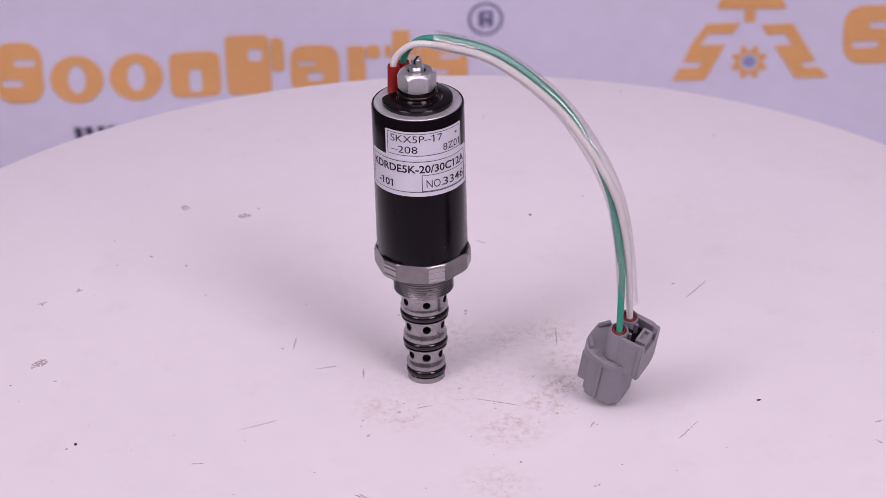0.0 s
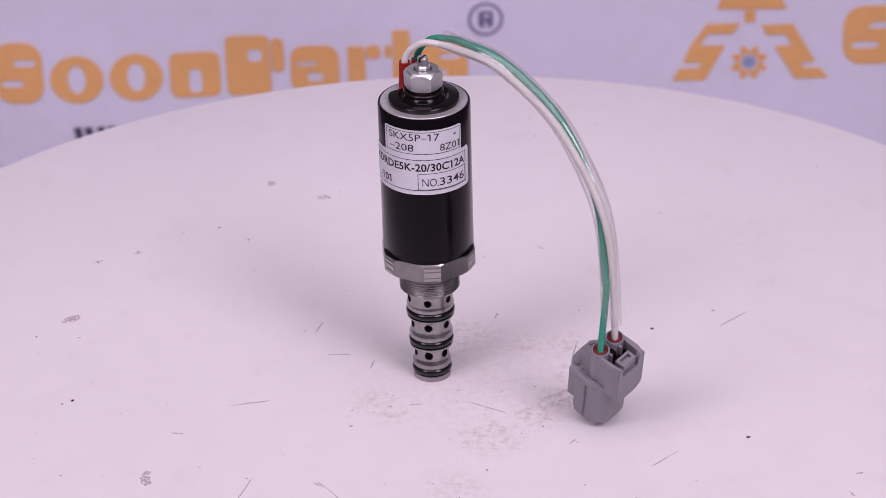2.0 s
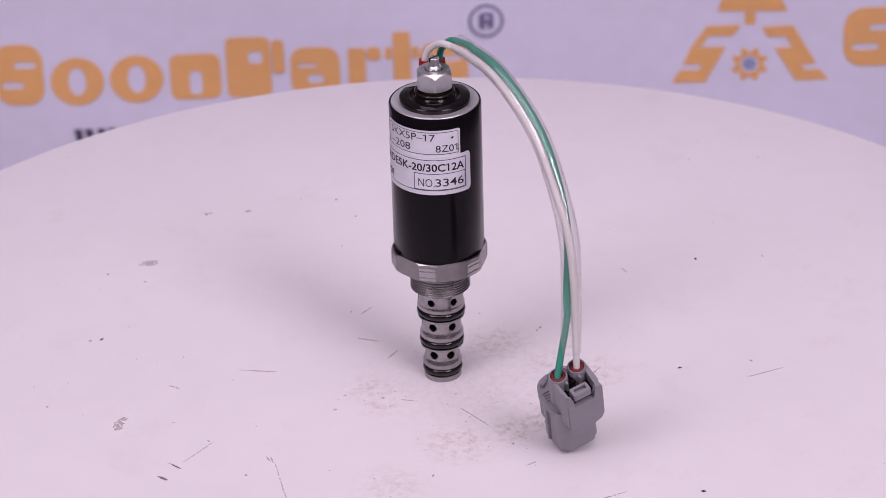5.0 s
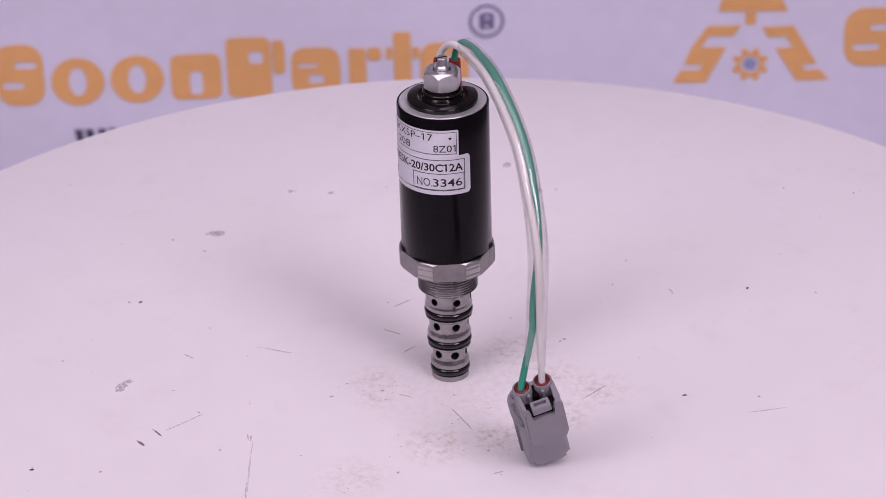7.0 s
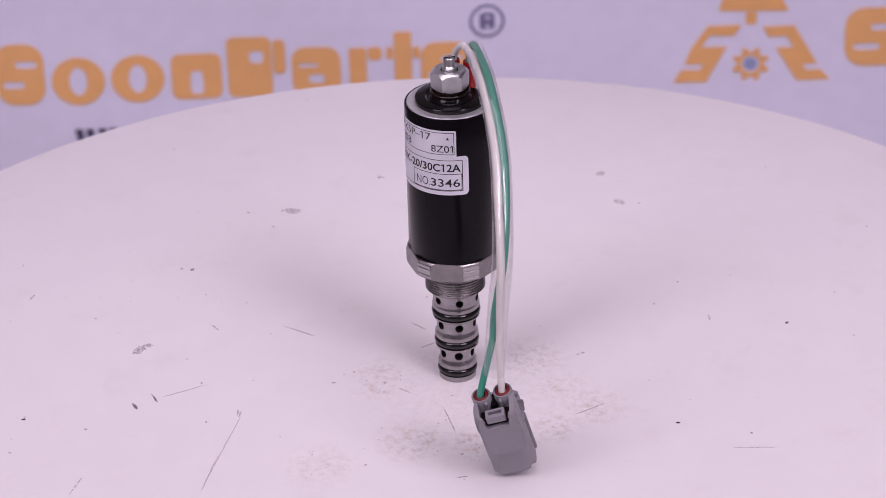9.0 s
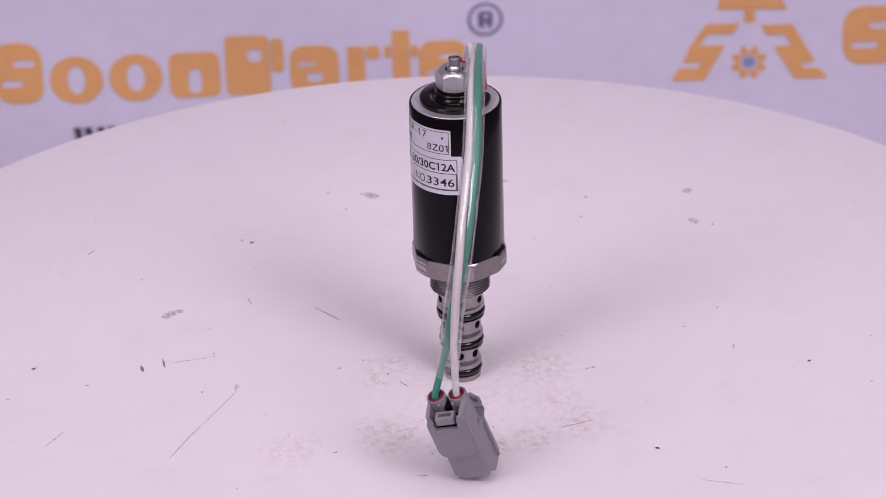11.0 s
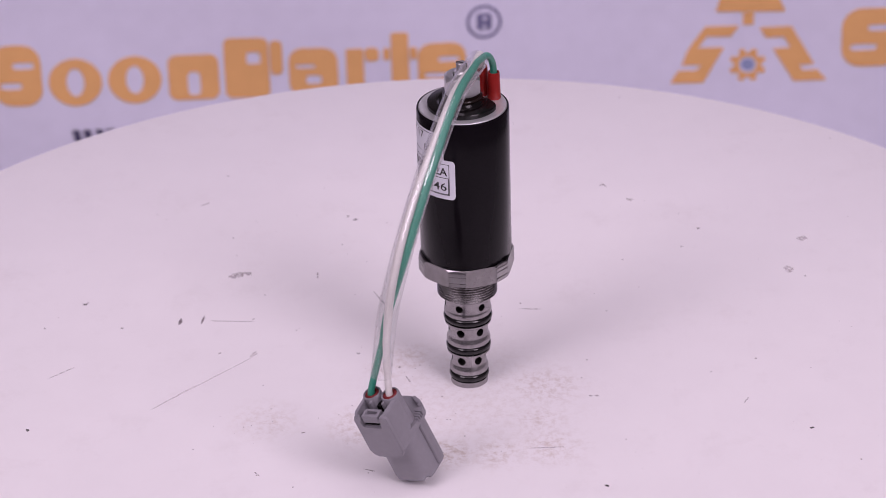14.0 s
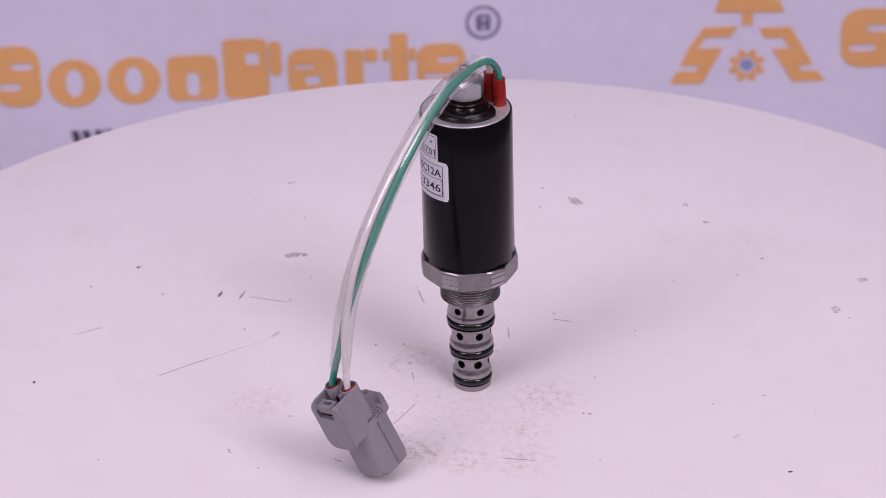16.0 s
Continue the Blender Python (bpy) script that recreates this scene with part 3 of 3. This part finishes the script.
        outline.append((AX + r * math.cos(a), AY + r * math.sin(a)))
    crossed(cap, part("cutter", prism(outline, 110.5, 114.6), BLACK_PLASTIC_AND_SHADE))
    part("gasket", joined(torus(6.45, 0.62, 114.5, c), lathe([(0, 113.8), (5.8, 113.8), (5.8, 116.4), (0, 116.4)], 64, c)), BROWN_RUBBER, top, "oily dark brown rubber ring under the nut")
    nut = lathe([(0, 116.1), (5.9, 116.1), (6.7, 116.6), (6.82, 121.3), (6.2, 122.1), (5.3, 122.8), (3.3, 122.8), (3.1, 122.5), (3.1, 121.6), (0, 121.6)], 96, c)
    hexa = prism([around(5.92 / math.cos(radians(30)), 34 + 60 * k, 0)[:2] for k in range(6)], 115.4, 123.0)
    a, b = part("nut", nut, ZINC, top, "bright zinc hexagon lock nut"), part("cutter", hexa, ZINC)
    crossed(a, b)
    # dark ring laid in the nut's hollow to paint its shade
    part("recess_shade_ring", lathe([(2.3, 121.6), (3.08, 121.6), (3.08, 122.1), (2.3, 122.1)], 48, c), BORE_SHADE, top)
    stud = [(0, 121.0), (2.5, 121.0)]
    z = 122.3
    while z < 123.7:
        stud += [(2.6, z), (2.6, z + 0.15), (2.2, z + 0.4)]
        z += 0.6
    stud += [(1.95, 124.3), (1.9, 124.5), (1.9, 126.7), (1.65, 127.1), (0, 127.1)]
    s = part("adjuster_stud", lathe(stud, 48, c), CHROME, top, "slotted bright steel adjuster stud")
    # no slot is cut; a slightly proud near-black block paints its shade
    slot = bmesh.new()
    bmesh.ops.create_cube(slot, size=1, matrix=Matrix.Translation(Vector((AX, AY, 126.4)) * MM) @ Matrix.Rotation(radians(70), 4, "Z") @ Matrix.Diagonal((3.86 * MM, 0.75 * MM, 1.46 * MM, 1)))
    part("slot", slot, BORE_SHADE, s, "near-black block painting the shade of a screwdriver slot")

    # paper stickers with their print
    r1, r2 = R + 0.02, R + 0.10
    upper = part("upper_label", strip(arc(-44.8), arc(62.6), 95.9, 106.8, r1, 0.3, 0.05), STICKER, top, "white sticker printed with black part numbers")
    part("border", frame_lines(arc(-44.8) + 0.9, arc(62.6) - 0.7, 97.6, 106.1, r2 + 0.03, 0.2), INK, upper)
    part("lettering", lettering("SKX5P\u201317", arc(-36.5), arc(30.5), 102.7, 2.7, r2 + 0.03), INK, upper)
    part("lettering", lettering("\u2013208", arc(-35.8), arc(-1.7), 98.6, 2.7, r2 + 0.03), INK, upper)
    part("lettering", lettering("8Z01", arc(31), arc(58.6), 98.5, 2.6, r2 + 0.03), INK, upper)
    part("star", star(arc(52), 103.7, 0.75, r2 + 0.03), INK, upper)
    lower = part("lower_label", strip(arc(-75.5), arc(77.2), 81.9, 96.9, r1 + 0.06, 1.2, 0.05), STICKER, top, "white rounded sticker with boxed black print")
    q = r2 + 0.09
    part("border", frame_lines(arc(-75.5) + 1.2, arc(69.8), 83.5, 95.5, q, 0.22), INK, lower)
    part("number_box", frame_lines(arc(2.4), arc(69.8) - 0.3, 83.8, 90.2, q, 0.22), INK, lower)
    part("lettering", lettering("KDRDE5K-20/30C12A", arc(-68.5), arc(67.2), 91.1, 2.9, q, 0, 0.02), INK, lower)
    part("lettering", lettering("-101", arc(-59), arc(-35), 84.9, 2.8, q, 0, 0.018), INK, lower)
    part("lettering", lettering("NO.", arc(8), arc(28.5), 85.1, 3.1, q, 0, -0.006), INK, lower)
    part("lettering", lettering("3346", arc(29.5), arc(66), 85.2, 3.0, q, 0, 0.006), INK, lower)

    # lead: red boots, two wires, clear tube
    white_foot, green_foot = Vector((-15.1, 16.2, 0)), Vector((-11.6, 20.2, 0))
    for p, tall in ((white_foot, 121.4), (green_foot, 120.8)):
        part("boot", lathe([(0, 110.8), (2.3, 110.8), (2.4, 111.6), (2.3, 113.4), (2.1, tall - 0.7), (2.0, tall), (1.5, tall), (1.4, tall - 1.2), (0, tall - 1.2)], 32, (p.x, p.y)),
             RED, top, "red rubber boot over a wire")
    spine = [(-0.5, 14.9, 131.3), (19.8, 6.2, 128.6), (39.3, -2.4, 116.1), (50.9, -9.2, 101.9), (59.2, -15.2, 85.4), (62.5, -19.7, 67.8), (63.8, -22.6, 45.8)]
    path = smooth_path(spine, 14)
    part("clear_tube", hose(path, 3.55, 32, 0.3), CLEAR, top, "clear flexible vinyl tube round the wires")
    along = frames_along(path)
    across = Vector((0.5, 0.85, 0.0)).normalized()
    twist = ((0.0, -50), (0.28, -25), (0.50, 20), (0.73, 85), (0.86, 130), (0.95, 160), (1.0, 174))
    seal_g, seal_w = CONN_AT + CONN_V * -3.72, CONN_AT + CONN_V * 3.72

    def inside(sign):
        out = []
        for i, (p, t, s_, q_) in enumerate(along):
            u = i / (len(along) - 1)
            a = radians(np.interp(u, [k for k, _ in twist], [v for _, v in twist]))
            e1 = (across - t * t.dot(across)).normalized()
            e2 = t.cross(e1)
            e2 = e2 if e2.dot(Vector((-0.85, 0.5, -0.6))) > 0 else -e2
            d = e1 * math.cos(a) + e2 * math.sin(a)
            low = Vector((-0.5, 0.2, -1.0))
            low = (low - t * t.dot(low)).normalized()
            out.append(p + d * sign * 1.42 + low * 0.5 * math.sin(math.pi * u) ** 0.5)
        return out[2:-5:3]

    g = inside(1)
    w = inside(-1)
    green = smooth_path([Vector((green_foot.x, green_foot.y, 117)), Vector((green_foot.x, green_foot.y, 121)), Vector((-10.0, 19.7, 125.4)), Vector((-5.2, 17.8, 130.2))] + g + [seal_g - CONN_U * 0.8, seal_g + CONN_U * 3], 6)
    white = smooth_path([Vector((white_foot.x, white_foot.y, 117)), Vector((white_foot.x, white_foot.y, 121.5)), Vector((-13.2, 16.3, 125.6)), Vector((-7.4, 15.3, 129.6))] + w + [seal_w - CONN_U * 0.8, seal_w + CONN_U * 3], 6)

    def jacket(wire):
        """Radii swollen inside the tube to fit the camera's view of wires magnified by it."""
        n = len(wire) - 1
        return [float(np.interp(i, (0, 24, 40, n - 24, n - 12, n), (1.2, 1.2, 1.42, 1.42, 1.2, 1.2))) for i in range(n + 1)]

    part("green_wire", hose(green, jacket(green), 18), GREEN, top, "green insulated wire")
    part("white_wire", hose(white, jacket(white), 18), WHITE, top, "white insulated wire")
    plug(top)
    return top


# the plug's place and axes: down its length, across its two wires, out through its latch side
CONN_AT = Vector((62.5, -22.86, 38.0))
CONN_U = Vector((-0.126, 0.352, -0.929)).normalized()
CONN_V = Vector((0.533, 0.818, 0.239))
CONN_V = (CONN_V - CONN_U * CONN_V.dot(CONN_U)).normalized()
CONN_W = CONN_U.cross(CONN_V)
PLUG_LENGTH = 35.5


def plug(top):
    m = Matrix.Identity(4)
    for i, v in enumerate((-CONN_V, CONN_W, -CONN_U)):
        for k in range(3):
            m[k][i] = v[k]
    m.translation = CONN_AT * MM
    # oval socket end
    body = prism(oval(0.5, -0.9, 7.7, 7.4, 48, 4.0), -PLUG_LENGTH, -14.2, 0.0)
    bmesh.ops.bevel(body, geom=[e for e in body.edges if all(v.co.z < -(PLUG_LENGTH - 0.3) * MM for v in e.verts)], offset=1.2 * MM, segments=3, affect="EDGES")
    plug_body = part("plug", body, GREY, top, "grey nylon two-way plug")
    plug_body.matrix_basis = m
    sub = lambda name, bm, mat=GREY, label="": part(name, bm, mat, plug_body, label)
    # flange whose top climbs towards the back
    shroud = prism(oval(0.7, -2.6, 8.5, 8.3, 48, 3.0), -16.2, -14.2)
    for v in shroud.verts:
        if v.co.z > -15 * MM:
            v.co.z += max(0.0, 1.0 * MM - v.co.y) * 0.2
    bmesh.ops.bevel(shroud, geom=shroud.edges[:], offset=0.3 * MM, segments=2, affect="EDGES", clamp_overlap=True)
    sub("shroud", shroud)
    for s in (1, -1):
        sub("collar_tip", prism([(s * 7.4, -7.8), (s * 3.2, -10.8), (s * 2.4, -9.6), (s * 6.4, -6.6)][::s], -14.6, -10.9, 0.3))
        sub("side_rib", block(s * 7.7 - 0.35, s * 7.7 + 1.35, -2.6, -1.2, -34.6, -15.8, 0.25))
        if s > 0:
            sub("rear_fin", block(5.4, 7.0, -10.3, -6.0, -30.5, -15.8, 0.25))
        for k in range(4):
            sub("step_ridge", block(s * 6.9 - 1.5, s * 6.9 + 1.3, -5.2 + k * 1.0, -4.7 + k * 1.0, -14.6, -12.45 - k * 0.2, 0.1))
        # wire tower and its red seal
        cx = s * 3.72
        sub("tower", lathe([(2.7, 0.25), (3.1, 0.3), (3.3, 0.0), (3.5, -13.0), (0.5, -13.0), (0.5, -1.4), (2.6, -1.4)], 40, (cx, 0)))
        sub("wire_seal", torus(1.9, 0.7, -0.35, (cx, 0), 32, 12), SEAL_RED, "dark red rubber wire seal")
        sub("tower_web", block(cx - 0.45 - s * 1.2, cx + 0.45 - s * 1.2, 2.6, 4.4, -8.0, -0.4, 0.15))
    # housing with a pocket for the latch
    sub("rear_block", block(-5.9, 5.9, -3.0, 1.0, -17.0, -10.4, 0.5))
    sub("housing", prism([(-6.9, 1.0), (6.5, 1.0), (6.6, 8.0), (6.0, 9.8), (-6.8, 9.8), (-7.2, 8.0)], -17.4, -11.4, 0.4))
    for s, wide in ((1, 6.6), (-1, 7.2)):
        sub("side_wall", prism([(s * 5.4, 0.6), (s * wide, 0.6), (s * (wide + 0.1), 8.0), (s * (wide - 0.7), 9.9), (s * 4.9, 9.9), (s * 5.4, 7.6)][::s], -12.2, -0.4, 0.25))
    rim = [(-6.3, -0.3), (-4.6, -0.3), (-4.6, -1.6), (-4.0, -2.2), (-4.0, -5.9), (4.0, -5.9), (4.0, -2.2), (4.6, -1.6), (4.6, -0.3), (5.4, -0.3),
           (6.5, -2.4), (6.6, -16.4), (5.6, -18.6), (3.6, -19.6), (-3.6, -19.6), (-6.2, -18.6), (-7.3, -16.4), (-7.3, -1.4)]
    front = prism(rim, 9.2, 11.0, 0.3)
    bmesh.ops.transform(front, verts=front.verts, matrix=Matrix(((1, 0, 0, 0), (0, 0, 1, 0), (0, 1, 0, 0), (0, 0, 0, 1))))
    sub("front_wall", front)
    chin = prism([(9.4, -19.4), (9.4, -12.0), (3.0, -12.0), (3.0, -16.8)], -3.7, 3.7, 0.3)
    bmesh.ops.transform(chin, verts=chin.verts, matrix=Matrix(((0, 0, 1, 0), (1, 0, 0, 0), (0, 1, 0, 0), (0, 0, 0, 1))))
    sub("chin", chin)
    latch = joined(block(-3.3, 3.3, 6.4, 7.4, -3.9, -0.9, 0.15), block(-3.3, 3.3, 9.0, 10.2, -3.9, -0.9, 0.15), block(-3.3, -2.2, 7.0, 9.2, -3.9, -0.9, 0.1), block(2.2, 3.3, 7.0, 9.2, -3.9, -0.9, 0.1),
                   block(-3.2, 3.2, 6.6, 10.0, -4.0, -2.4, 0.1))
    sub("latch", latch, GREY, "grey nylon release latch with a slot")
    # black blocks fill the pocket and between the towers, standing in for shade
    sub("pocket_shade_fill", joined(block(-5.3, 5.3, 0.6, 9.15, -12.4, -10.2, 0.1), block(-5.2, 5.2, 3.5, 9.15, -10.4, -4.7, 0.1), block(-1.0, 1.0, -1.6, 3.6, -10.4, -2.4, 0.1)),
        BLACK_PLASTIC_AND_SHADE, "black filler painting the shade in the pocket behind the latch")


banner_print(banner())
TURNTABLE = turntable()
VALVE = valve()


def motions():
    turn = [(t, pose(0, 0, 0, 0, 0, -6.353 * t)) for t in (0.0, 2.0, 4.0, 6.0, 8.0, 10.0, 12.0, 14.0, 16.0)]
    walk(TURNTABLE, turn)
    walk(VALVE, turn)


motions()
